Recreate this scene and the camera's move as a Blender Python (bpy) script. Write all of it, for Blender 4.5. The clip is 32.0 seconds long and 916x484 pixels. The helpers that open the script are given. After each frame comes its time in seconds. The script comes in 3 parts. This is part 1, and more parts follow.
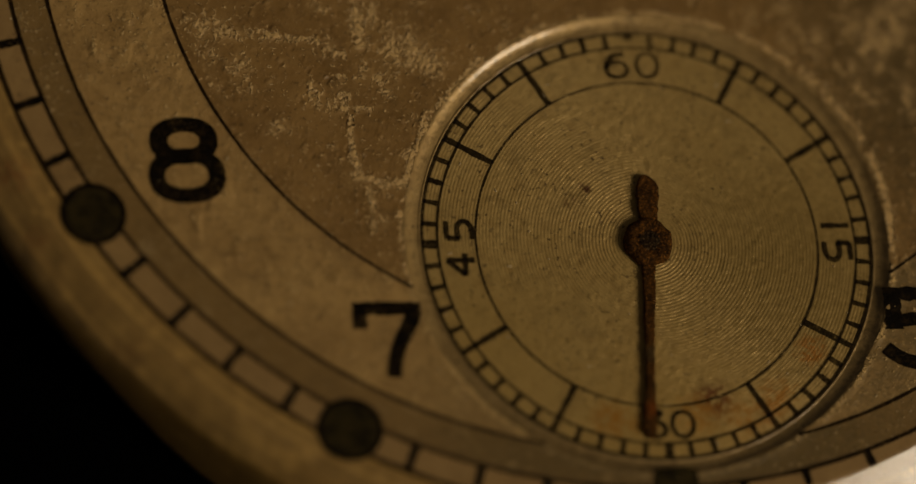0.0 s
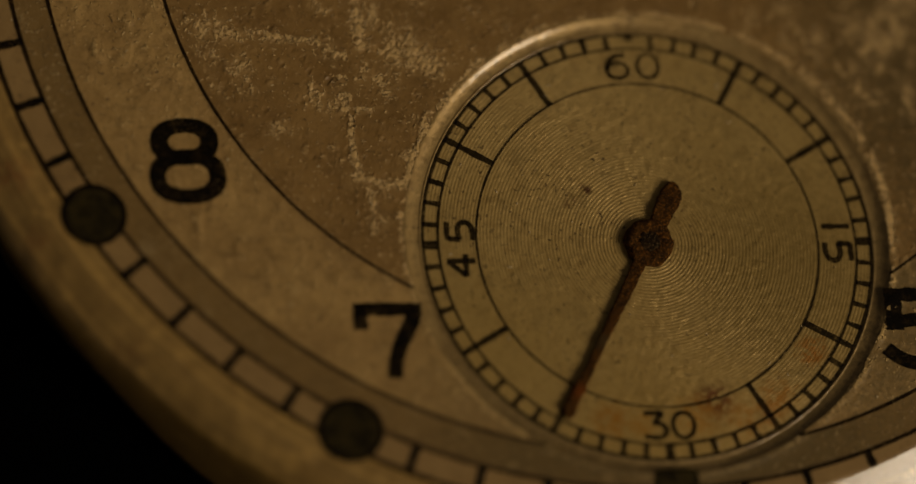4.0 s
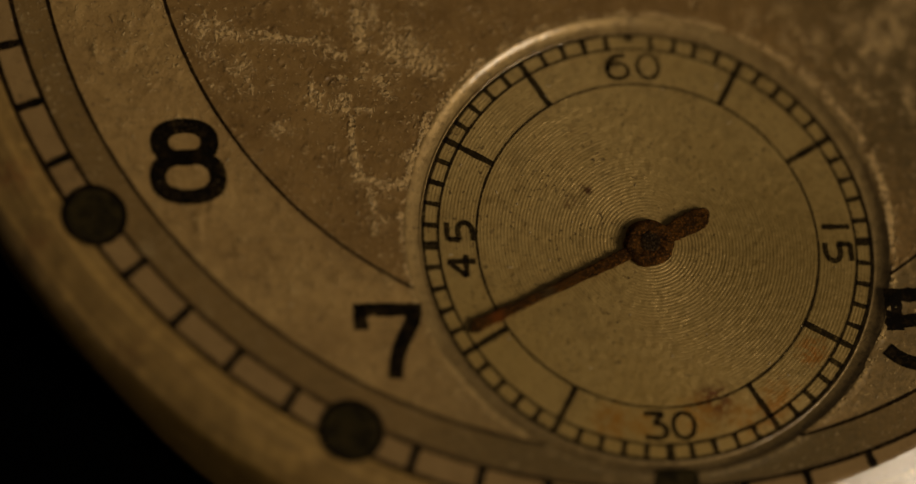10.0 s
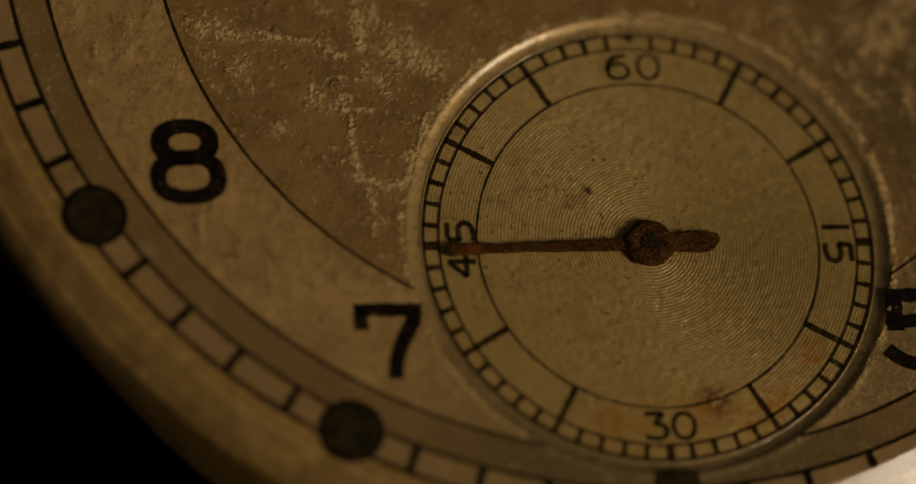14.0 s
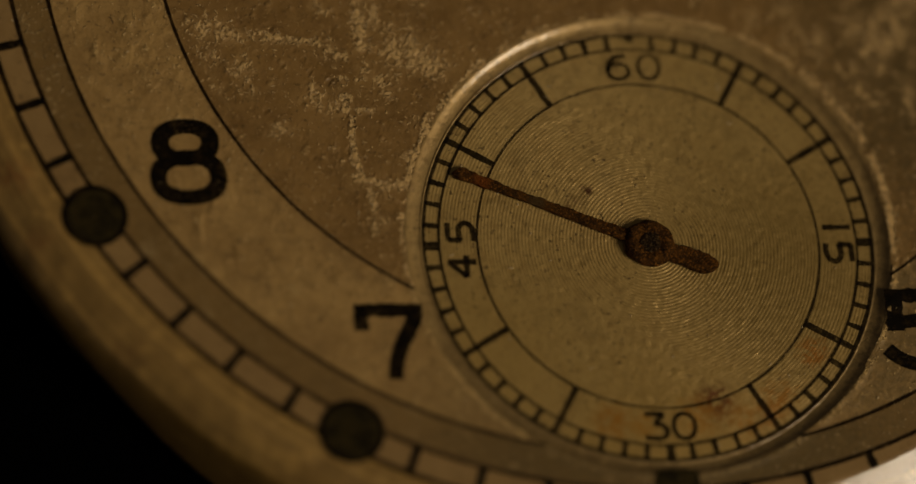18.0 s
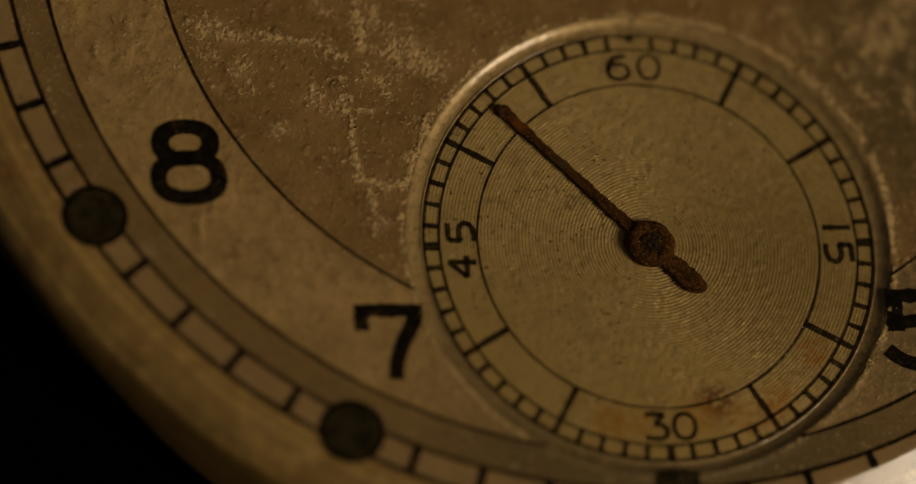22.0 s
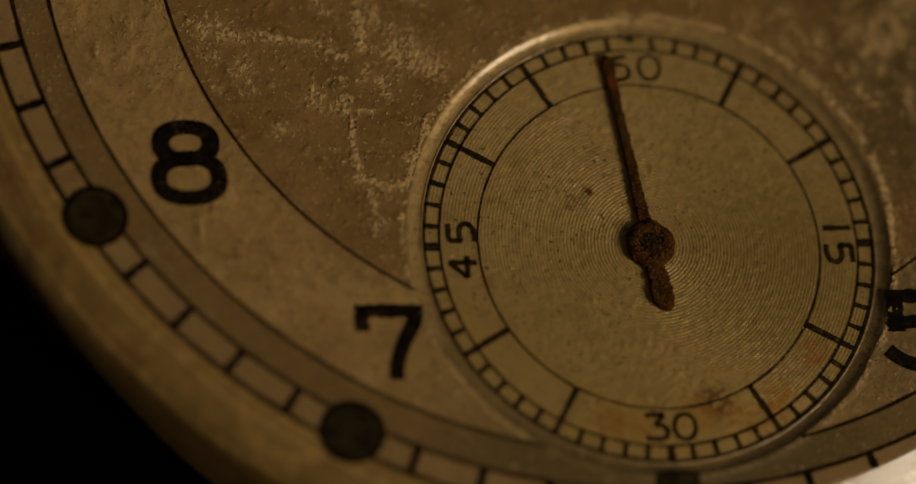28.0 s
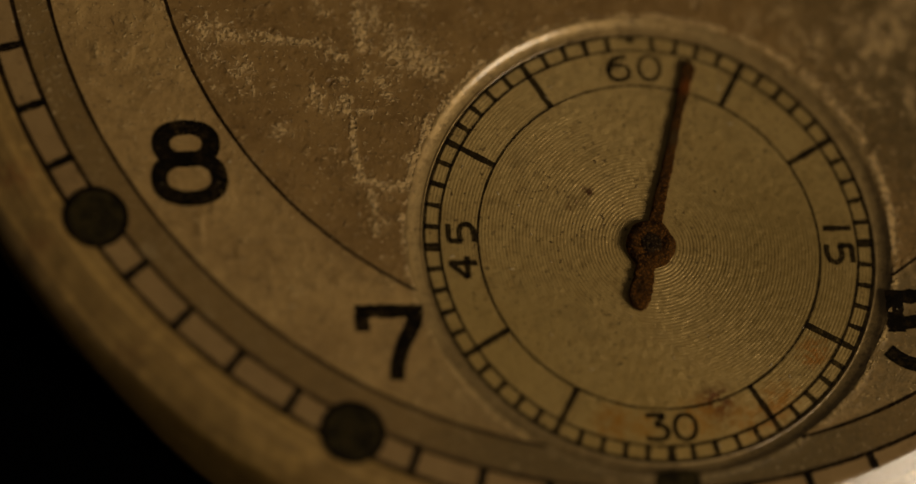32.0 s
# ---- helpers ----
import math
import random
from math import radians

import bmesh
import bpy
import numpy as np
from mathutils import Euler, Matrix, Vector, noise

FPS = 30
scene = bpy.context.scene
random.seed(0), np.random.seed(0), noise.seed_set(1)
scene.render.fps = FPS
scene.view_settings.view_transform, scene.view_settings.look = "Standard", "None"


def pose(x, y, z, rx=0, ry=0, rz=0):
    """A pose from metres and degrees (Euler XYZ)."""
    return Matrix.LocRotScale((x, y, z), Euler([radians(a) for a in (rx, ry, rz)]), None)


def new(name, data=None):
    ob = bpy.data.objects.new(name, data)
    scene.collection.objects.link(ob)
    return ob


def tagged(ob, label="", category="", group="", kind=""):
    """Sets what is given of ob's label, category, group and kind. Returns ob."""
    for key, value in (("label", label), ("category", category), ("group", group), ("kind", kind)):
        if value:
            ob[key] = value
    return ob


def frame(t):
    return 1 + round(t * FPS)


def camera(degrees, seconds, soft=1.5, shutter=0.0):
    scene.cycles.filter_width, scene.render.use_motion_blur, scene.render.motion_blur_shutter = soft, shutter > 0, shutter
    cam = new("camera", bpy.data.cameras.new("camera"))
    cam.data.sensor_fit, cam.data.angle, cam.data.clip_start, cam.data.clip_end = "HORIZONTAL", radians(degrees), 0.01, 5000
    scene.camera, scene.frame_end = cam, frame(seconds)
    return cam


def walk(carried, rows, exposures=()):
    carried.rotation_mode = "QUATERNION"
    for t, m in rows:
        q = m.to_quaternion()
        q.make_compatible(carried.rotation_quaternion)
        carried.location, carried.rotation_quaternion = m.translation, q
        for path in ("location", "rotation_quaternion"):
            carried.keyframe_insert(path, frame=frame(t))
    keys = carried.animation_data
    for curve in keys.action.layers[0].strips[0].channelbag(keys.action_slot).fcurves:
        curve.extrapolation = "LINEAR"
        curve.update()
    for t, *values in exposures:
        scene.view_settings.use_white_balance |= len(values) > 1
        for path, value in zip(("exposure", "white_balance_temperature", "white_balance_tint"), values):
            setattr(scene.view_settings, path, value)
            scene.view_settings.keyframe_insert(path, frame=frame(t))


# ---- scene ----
# One old watch dial lying on a black cloth, seen through a long macro lens.
# All sizes below are in millimetres; MM turns them into metres.
MM = 0.001
LIFT = 2.7                 # the dial's printed face above the cloth
SUB = (0.011, -10.498)     # centre of the small seconds dial
SINK = 0.16                # its depth below the face
TURN = -0.0195             # its print is turned by this much

# ---- camera ----
cam = camera(10.0, 32.0, soft=1.5)
cam.data.dof.use_dof = True
cam.data.dof.focus_distance = 0.1504
cam.data.dof.aperture_fstop = 17.5

RIGHT, UP = Vector((0.9808, -0.0994, 0.1675)), Vector((0.0289, 0.9248, 0.3794))


def drifted(dx, dy):
    e = Vector((-34.339, -65.154, 135.834 + LIFT)) - RIGHT * dx + UP * dy
    return pose(e.x * MM, e.y * MM, e.z * MM, 22.633, -9.6424, -5.7877)


walk(cam, [(0, drifted(-0.026, -0.034)), (3, drifted(-0.010, -0.014)), (9, drifted(0, 0)), (17, drifted(0.015, 0.015)),
           (24, drifted(0.026, 0.027)), (32, drifted(0.041, 0.045))])

# ---- light ----
world = bpy.data.worlds.new("dim_room")
scene.world = world
world.use_nodes = True
world.node_tree.nodes["Background"].inputs["Color"].default_value = (1.0, 0.85, 0.66, 1)
world.node_tree.nodes["Background"].inputs["Strength"].default_value = 0.028


def globe_lamp(name, over, toward, dist, radius, watts, colour):
    """A frosted bulb beside the dial."""
    data = bpy.data.lights.new(name, "POINT")
    data.shadow_soft_size, data.energy, data.color = radius, watts, colour
    ob = new(name, data)
    ob.location = Vector((over[0], over[1], LIFT)) * MM + Vector(toward).normalized() * dist
    return ob


globe_lamp("desk_lamp", (-4.0, -8.0), (0.70, -0.46, 0.54), 0.50, 0.105, 4.8, (1.0, 0.842, 0.622))
scene.view_settings.exposure = 0.0


# ---- materials ----
def material(name):
    m = bpy.data.materials.new(name)
    m.use_nodes = True
    nt = m.node_tree
    return m, nt, nt.nodes["Principled BSDF"]


def node(nt, kind, **sets):
    n = nt.nodes.new(kind)
    for key, value in sets.items():
        if key in n.inputs:
            n.inputs[key].default_value = value
    return n


def place_mm(nt):
    """Object coordinates in millimetres."""
    tc = nt.nodes.new("ShaderNodeTexCoord")
    sc = nt.nodes.new("ShaderNodeVectorMath")
    sc.operation = "SCALE"
    sc.inputs["Scale"].default_value = 1000.0
    nt.links.new(tc.outputs["Object"], sc.inputs[0])
    return sc.outputs[0]


def noise_at(nt, at, scale, detail=4.0, rough=0.55):
    n = node(nt, "ShaderNodeTexNoise", Scale=scale, Detail=detail, Roughness=rough)
    nt.links.new(at, n.inputs["Vector"])
    return n.outputs["Fac"]


def ramp(nt, fac, stops):
    r = nt.nodes.new("ShaderNodeValToRGB")
    el = r.color_ramp.elements
    while len(el) < len(stops):
        el.new(0.5)
    for e, (p, c) in zip(el, stops):
        e.position = p
        e.color = (c, c, c, 1) if isinstance(c, (int, float)) else (*c, 1)
    nt.links.new(fac, r.inputs["Fac"])
    return r.outputs["Color"]


def mix(nt, fac, a, b):
    m = nt.nodes.new("ShaderNodeMix")
    m.data_type = "RGBA"
    for value, socket in ((fac, m.inputs[0]), (a, m.inputs[6]), (b, m.inputs[7])):
        if isinstance(value, (int, float)):
            socket.default_value = value
        elif isinstance(value, tuple):
            socket.default_value = (*value, 1)
        else:
            nt.links.new(value, socket)
    return m.outputs[2]


def spot(nt, at, x, y, z, radius, wobble):
    """A mask that fades round one place (mm), with a ragged edge."""
    d = nt.nodes.new("ShaderNodeVectorMath")
    d.operation = "DISTANCE"
    d.inputs[1].default_value = (x, y, z)
    nt.links.new(at, d.inputs[0])
    n = noise_at(nt, at, 5.0, 5.0, 0.7)
    a = nt.nodes.new("ShaderNodeMath")
    a.operation = "MULTIPLY_ADD"
    a.inputs[1].default_value = wobble
    nt.links.new(n, a.inputs[0])
    nt.links.new(d.outputs["Value"], a.inputs[2])
    r = nt.nodes.new("ShaderNodeMapRange")
    r.inputs["From Min"].default_value = radius + wobble * 0.5
    r.inputs["From Max"].default_value = radius * 0.3 + wobble * 0.5
    nt.links.new(a.outputs[0], r.inputs["Value"])
    return r.outputs["Result"]


def bump(nt, shader, parts):
    """Fine relief: (height socket, depth in mm) laid over one another."""
    last = None
    for height, depth in parts:
        b = nt.nodes.new("ShaderNodeBump")
        b.inputs["Strength"].default_value = 1.0
        b.inputs["Distance"].default_value = depth * MM
        nt.links.new(height, b.inputs["Height"])
        if last:
            nt.links.new(last, b.inputs["Normal"])
        last = b.outputs["Normal"]
    nt.links.new(last, shader.inputs["Normal"])


def aged_paint(name, light, dark, stain, rough=0.5, metal=0.0, relief=0.012, stains_and_shade=(), specks=0.7, crust=None, coat=0.0, rings=0.0, coat_rough=0.16, coat_ior=1.5, mottle=1.0, brushed=0.0):
    """Old lacquer: blotches, yellow-brown staining, dark specks, fine grain, dirt and painted shade."""
    m, nt, sh = material(name)
    at = place_mm(nt)
    col = mix(nt, ramp(nt, noise_at(nt, at, 0.55, 5, 0.6), [(0.35, 0.0), (0.65, 1.0)]), dark, light)
    col = mix(nt, ramp(nt, noise_at(nt, at, 2.3, 6, 0.65), [(0.48, 0.0), (0.68, 0.7 * mottle)]), col, stain)
    col = mix(nt, ramp(nt, noise_at(nt, at, 1.2, 5, 0.7), [(0.50, 0.0), (0.68, 0.45 * mottle)]), col, tuple(0.45 * c for c in dark))
    pepper = nt.nodes.new("ShaderNodeMath")
    pepper.operation = "MULTIPLY"
    nt.links.new(ramp(nt, noise_at(nt, at, 6.5, 3, 0.55), [(0.60, 0.0), (0.65, specks * mottle)]), pepper.inputs[0])
    nt.links.new(ramp(nt, noise_at(nt, at, 0.9, 3, 0.5), [(0.42, 0.15), (0.6, 1.0)]), pepper.inputs[1])
    col = mix(nt, pepper.outputs[0], col, (0.05, 0.028, 0.010))
    col = mix(nt, ramp(nt, noise_at(nt, at, 4.2, 8, 0.75), [(0.60, 0.0), (0.70, 0.55 * mottle)]), col, (0.10, 0.05, 0.015))
    col = mix(nt, ramp(nt, noise_at(nt, at, 26.0, 3, 0.6), [(0.3, 0.10), (0.6, 0.0)]), col, (0.08, 0.05, 0.02))
    # Small spots are real marks; large ones can carry painted light falloff.
    for x, y, z, radius, tint, much in stains_and_shade:
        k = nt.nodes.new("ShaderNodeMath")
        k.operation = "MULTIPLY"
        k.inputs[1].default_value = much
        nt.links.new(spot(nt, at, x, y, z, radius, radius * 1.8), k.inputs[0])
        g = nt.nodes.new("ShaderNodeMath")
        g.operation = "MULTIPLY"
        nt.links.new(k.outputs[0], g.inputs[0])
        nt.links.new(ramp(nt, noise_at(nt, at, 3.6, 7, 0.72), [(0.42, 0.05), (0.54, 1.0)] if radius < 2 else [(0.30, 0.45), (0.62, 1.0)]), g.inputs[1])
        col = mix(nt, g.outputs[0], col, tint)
    if rings:
        flat_at = nt.nodes.new("ShaderNodeVectorMath")
        flat_at.operation = "MULTIPLY"
        flat_at.inputs[1].default_value = (1, 1, 0)
        nt.links.new(at, flat_at.inputs[0])
        far = nt.nodes.new("ShaderNodeVectorMath")
        far.operation = "LENGTH"
        nt.links.new(flat_at.outputs[0], far.inputs[0])
        wob = nt.nodes.new("ShaderNodeMath")
        wob.operation = "MULTIPLY_ADD"
        wob.inputs[1].default_value = 0.35
        nt.links.new(noise_at(nt, at, 0.5, 3, 0.5), wob.inputs[0])
        nt.links.new(far.outputs["Value"], wob.inputs[2])
        band = nt.nodes.new("ShaderNodeTexNoise")
        band.noise_dimensions = "1D"
        band.inputs["Scale"].default_value = 3.2
        band.inputs["Detail"].default_value = 4
        nt.links.new(wob.outputs[0], band.inputs["W"])
        col = mix(nt, ramp(nt, band.outputs["Fac"], [(0.40, rings), (0.60, 0.0)]), col, tuple(0.45 * c for c in dark))
        col = mix(nt, ramp(nt, noise_at(nt, at, 1.6, 4, 0.6), [(0.58, 0.0), (0.72, 0.6)]), col, tuple(min(1.0, 1.35 * c) for c in light))
    if crust:
        at_crust = nt.nodes.new("ShaderNodeAttribute")
        at_crust.attribute_name = "crust"
        dense = nt.nodes.new("ShaderNodeMath")
        dense.operation = "MULTIPLY_ADD"
        dense.inputs[1].default_value = 0.25
        nt.links.new(at_crust.outputs["Fac"], dense.inputs[0])
        nt.links.new(noise_at(nt, at, 6.8, 3, 0.6), dense.inputs[2])
        halo = nt.nodes.new("ShaderNodeMath")
        halo.operation = "MULTIPLY"
        nt.links.new(at_crust.outputs["Fac"], halo.inputs[0])
        nt.links.new(ramp(nt, noise_at(nt, at, 2.6, 5, 0.65), [(0.38, 0.1), (0.62, 0.75)]), halo.inputs[1])
        col = mix(nt, halo.outputs[0], col, tuple(0.85 * c for c in crust))
        col = mix(nt, ramp(nt, dense.outputs[0], [(0.61, 0.0), (0.69, 0.9)]), col, crust)
    nt.links.new(col, sh.inputs["Base Color"])
    if brushed:
        round_way = nt.nodes.new("ShaderNodeTangent")
        round_way.direction_type, round_way.axis = "RADIAL", "Z"
        nt.links.new(round_way.outputs[0], sh.inputs["Tangent"])
        sh.inputs["Anisotropic"].default_value = brushed
        sh.inputs["Anisotropic Rotation"].default_value = 0.25
    sh.inputs["Metallic"].default_value = metal
    sh.inputs["Coat Weight"].default_value = coat
    sh.inputs["Coat Roughness"].default_value = coat_rough
    sh.inputs["Coat IOR"].default_value = coat_ior
    nt.links.new(ramp(nt, noise_at(nt, at, 6.0, 4), [(0.3, rough - 0.1), (0.7, rough + 0.12)]), sh.inputs["Roughness"])
    layers = [(noise_at(nt, at, 4.0, 5, 0.6), relief * 4.5), (noise_at(nt, at, 24.0, 4, 0.6), relief * 1.2)]
    if crust:
        layers.append((ramp(nt, dense.outputs[0], [(0.62, 0.0), (0.76, 1.0)]), 0.035))
    bump(nt, sh, layers)
    return m


RUST = (0.13, 0.030, 0.004)
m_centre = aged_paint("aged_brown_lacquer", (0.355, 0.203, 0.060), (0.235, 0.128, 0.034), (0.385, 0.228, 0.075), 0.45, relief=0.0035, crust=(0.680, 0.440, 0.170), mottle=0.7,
                      # Right side: olive lacquer, plus light falloff put into the colour.
                      stains_and_shade=[(9.6, -6.2, 0, 6.0, (0.118, 0.078, 0.025), 1.0), (8.8, -4.2, 0, 4.5, (0.135, 0.086, 0.027), 0.8), (5.6, -2.6, 0, 2.0, (0.160, 0.095, 0.028), 0.6)])
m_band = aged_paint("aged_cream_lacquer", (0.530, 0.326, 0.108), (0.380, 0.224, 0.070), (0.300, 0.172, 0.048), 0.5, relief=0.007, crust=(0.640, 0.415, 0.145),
                    # Right and lower-left sections darkened: falloff of light put into the colour.
                    stains_and_shade=[(8.6, -13.6, 0, 7.0, (0.185, 0.121, 0.040), 0.95), (9.0, -9.6, 0, 4.5, (0.180, 0.116, 0.038), 0.9), (-4.5, -15.6, 0, 4.2, (0.230, 0.145, 0.047), 0.65)])
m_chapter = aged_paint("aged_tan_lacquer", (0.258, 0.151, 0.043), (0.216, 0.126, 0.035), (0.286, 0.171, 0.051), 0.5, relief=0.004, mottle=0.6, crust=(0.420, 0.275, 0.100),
                       # Bottom of the band: olive tone plus light falloff put into the colour.
                       stains_and_shade=[(2.5, -17.4, 0, 6.0, (0.120, 0.080, 0.024), 0.85), (-3.8, -17.2, 0, 4.2, (0.130, 0.084, 0.025), 0.8)])
m_track = aged_paint("aged_cream_track_paint", (0.385, 0.234, 0.080), (0.325, 0.192, 0.063), (0.270, 0.153, 0.044), 0.5, relief=0.004, coat=1.0, mottle=0.6)
m_rim = aged_paint("worn_silvered_brass", (0.500, 0.300, 0.078), (0.360, 0.208, 0.051), (0.235, 0.127, 0.034), 0.4, relief=0.0008, coat=1.0, coat_ior=1.6, coat_rough=0.25, rings=0.55, mottle=0.45,
                   stains_and_shade=[(-18.1, -7.9, 0, 0.7, (0.300, 0.095, 0.020), 0.6), (-17.6, -9.9, 0, 0.6, (0.260, 0.085, 0.018), 0.5), (-15.4, -13.3, 0, 0.8, (0.260, 0.095, 0.022), 0.4)])
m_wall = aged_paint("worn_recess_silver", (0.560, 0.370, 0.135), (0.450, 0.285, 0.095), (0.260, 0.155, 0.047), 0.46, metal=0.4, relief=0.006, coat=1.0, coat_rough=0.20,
                    # Tarnish at lower left; shade put into the colour from lower right to east.
                    stains_and_shade=[(-5.6, -4.6, 0, 3.6, (0.230, 0.148, 0.050), 0.7), (-2.0, -8.0, 0, 4.6, (0.200, 0.130, 0.045), 0.7), (4.2, -6.0, 0, 4.6, (0.150, 0.098, 0.032), 0.85), (7.2, -1.5, 0, 3.4, (0.190, 0.122, 0.040), 0.8)])
# Right side of the plate: light falloff put into the colour.
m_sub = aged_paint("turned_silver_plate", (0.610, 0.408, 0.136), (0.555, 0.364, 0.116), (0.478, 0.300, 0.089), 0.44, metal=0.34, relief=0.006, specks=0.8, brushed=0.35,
                   # Below and left: tarnish, deepened by painted falloff; small spots: rust and smudges.
                   stains_and_shade=[(4.0, -1.4, 0, 4.4, (0.340, 0.220, 0.060), 0.95), (0.0, -6.6, 0, 4.2, (0.480, 0.300, 0.072), 0.75), (-5.0, -3.2, 0, 3.0, (0.520, 0.330, 0.090), 0.6), (1.30, -4.95, 0, 0.80, RUST, 1.0), (2.9, -5.35, 0, 0.5, (0.400, 0.150, 0.014), 0.9), (0.85, -5.3, 0, 0.8, (0.500, 0.230, 0.026), 0.8), (2.2, -5.45, 0, 0.8, (0.480, 0.210, 0.024), 0.7),
                           (3.25, -4.85, 0, 0.7, (0.450, 0.190, 0.020), 0.9), (4.4, -3.45, 0, 0.6, (0.420, 0.160, 0.016), 0.9), (-1.7, -5.35, 0, 0.7, (0.480, 0.210, 0.024), 0.9),
                           (-0.8, -5.5, 0, 0.5, (0.500, 0.230, 0.026), 0.8), (-1.67, 1.72, 0, 0.25, (0.100, 0.038, 0.008), 1.0), (-2.15, 1.35, 0, 0.28, (0.150, 0.065, 0.014), 0.7)])


def ink_paint(name, full, thin, rubbed=0.02):
    """Black printing ink, thin and rubbed off in places so that the ground shows."""
    m, nt, sh = material(name)
    at = place_mm(nt)
    col = mix(nt, ramp(nt, noise_at(nt, at, 3.0, 5, 0.65), [(0.50, 0.0), (0.72, 1.0)]), full, thin)
    nt.links.new(col, sh.inputs["Base Color"])
    sh.inputs["Roughness"].default_value = 0.65
    sh.inputs["Specular IOR Level"].default_value = 0.08
    bump(nt, sh, [(noise_at(nt, at, 14.0, 4, 0.6), 0.010)])
    clear = nt.nodes.new("ShaderNodeBsdfTransparent")
    blend = nt.nodes.new("ShaderNodeMixShader")
    wide = ramp(nt, noise_at(nt, at, 1.1, 3, 0.5), [(0.42, 0.0), (0.62, 0.55)])
    fine = ramp(nt, noise_at(nt, at, 11.0, 6, 0.7), [(0.48, 0.0), (0.66, 1.0)])
    both = nt.nodes.new("ShaderNodeMath")
    both.operation = "MULTIPLY_ADD"
    nt.links.new(wide, both.inputs[0])
    nt.links.new(fine, both.inputs[1])
    both.inputs[2].default_value = rubbed
    plus = nt.nodes.new("ShaderNodeMath")
    plus.use_clamp = True
    nt.links.new(both.outputs[0], plus.inputs[0])
    nt.links.new(ramp(nt, noise_at(nt, at, 14.0, 5, 0.7), [(0.60, 0.0), (0.72, 0.5)]), plus.inputs[1])
    rub = nt.nodes.new("ShaderNodeMath")
    rub.operation = "MULTIPLY_ADD"
    rub.use_clamp = True
    rub.inputs[1].default_value = 0.28
    nt.links.new(spot(nt, at, 0.9, 6.2, 0, 1.7, 1.2), rub.inputs[0])
    nt.links.new(plus.outputs[0], rub.inputs[2])
    nt.links.new(rub.outputs[0], blend.inputs[0])
    nt.links.new(sh.outputs[0], blend.inputs[1])
    nt.links.new(clear.outputs[0], blend.inputs[2])
    nt.links.new(blend.outputs[0], nt.nodes["Material Output"].inputs["Surface"])
    return m


def worn_marker():
    m, nt, sh = material("dark_lume_paint")
    at = place_mm(nt)
    col = mix(nt, ramp(nt, noise_at(nt, at, 2.2, 5, 0.6), [(0.4, 0.0), (0.7, 1.0)]), (0.013, 0.009, 0.002), (0.048, 0.033, 0.008))
    nt.links.new(col, sh.inputs["Base Color"])
    sh.inputs["Roughness"].default_value = 0.7
    sh.inputs["Specular IOR Level"].default_value = 0.1
    bump(nt, sh, [(noise_at(nt, at, 8.0, 5, 0.65), 0.03)])
    return m


def rusted_steel(name, a, b, c, patch=None, pale_patch=None):
    m, nt, sh = material(name)
    at = place_mm(nt)
    col = mix(nt, ramp(nt, noise_at(nt, at, 4.0, 6, 0.7), [(0.38, 0.0), (0.62, 1.0)]), a, b)
    col = mix(nt, ramp(nt, noise_at(nt, at, 15.0, 5, 0.7), [(0.53, 0.0), (0.60, 0.8)]), col, c)
    if patch:
        col = mix(nt, spot(nt, at, *patch), col, (0.25, 0.072, 0.010))
    # A paler brown-grey spot midway along the blade.
    if pale_patch:
        col = mix(nt, spot(nt, at, *pale_patch), col, (0.115, 0.066, 0.022))
    nt.links.new(col, sh.inputs["Base Color"])
    nt.links.new(ramp(nt, noise_at(nt, at, 9.0, 4), [(0.35, 0.40), (0.65, 0.9)]), sh.inputs["Roughness"])
    sh.inputs["Specular IOR Level"].default_value = 0.08
    bump(nt, sh, [(noise_at(nt, at, 9.0, 6, 0.7), 0.16), (noise_at(nt, at, 26.0, 4, 0.7), 0.06)])
    return m


m_ink = ink_paint("black_print", (0.005, 0.003, 0.001), (0.034, 0.020, 0.006))
m_fine = ink_paint("worn_black_print", (0.010, 0.006, 0.002), (0.055, 0.033, 0.009), 0.16)
m_line = ink_paint("faded_brown_black_print", (0.016, 0.008, 0.002), (0.060, 0.032, 0.009))
m_dot = worn_marker()
m_rust = rusted_steel("rusted_steel", (0.028, 0.013, 0.003), (0.122, 0.050, 0.009), (0.38, 0.146, 0.019), (0, 5.15, 0.05, 0.36, 0.3), (0, 3.45, 0.05, 0.34, 0.35))
m_pin = rusted_steel("worn_dark_steel", (0.010, 0.006, 0.003), (0.062, 0.030, 0.009), (0.17, 0.105, 0.042))


def black_cloth():
    m, nt, sh = material("black_cloth")
    at = place_mm(nt)
    nt.links.new(ramp(nt, noise_at(nt, at, 3.0), [(0.3, 0.0006), (0.7, 0.0012)]), sh.inputs["Base Color"])
    sh.inputs["Roughness"].default_value = 1.0
    sh.inputs["Specular IOR Level"].default_value = 0.0
    bump(nt, sh, [(noise_at(nt, at, 6.0), 0.1)])
    return m


def dust_stuff():
    m, nt, sh = material("pale_dust")
    at = place_mm(nt)
    nt.links.new(mix(nt, ramp(nt, noise_at(nt, at, 2.0), [(0.4, 0.0), (0.6, 1.0)]), (0.42, 0.29, 0.12), (0.62, 0.48, 0.27)), sh.inputs["Base Color"])
    sh.inputs["Roughness"].default_value = 0.5
    return m


m_dust = dust_stuff()
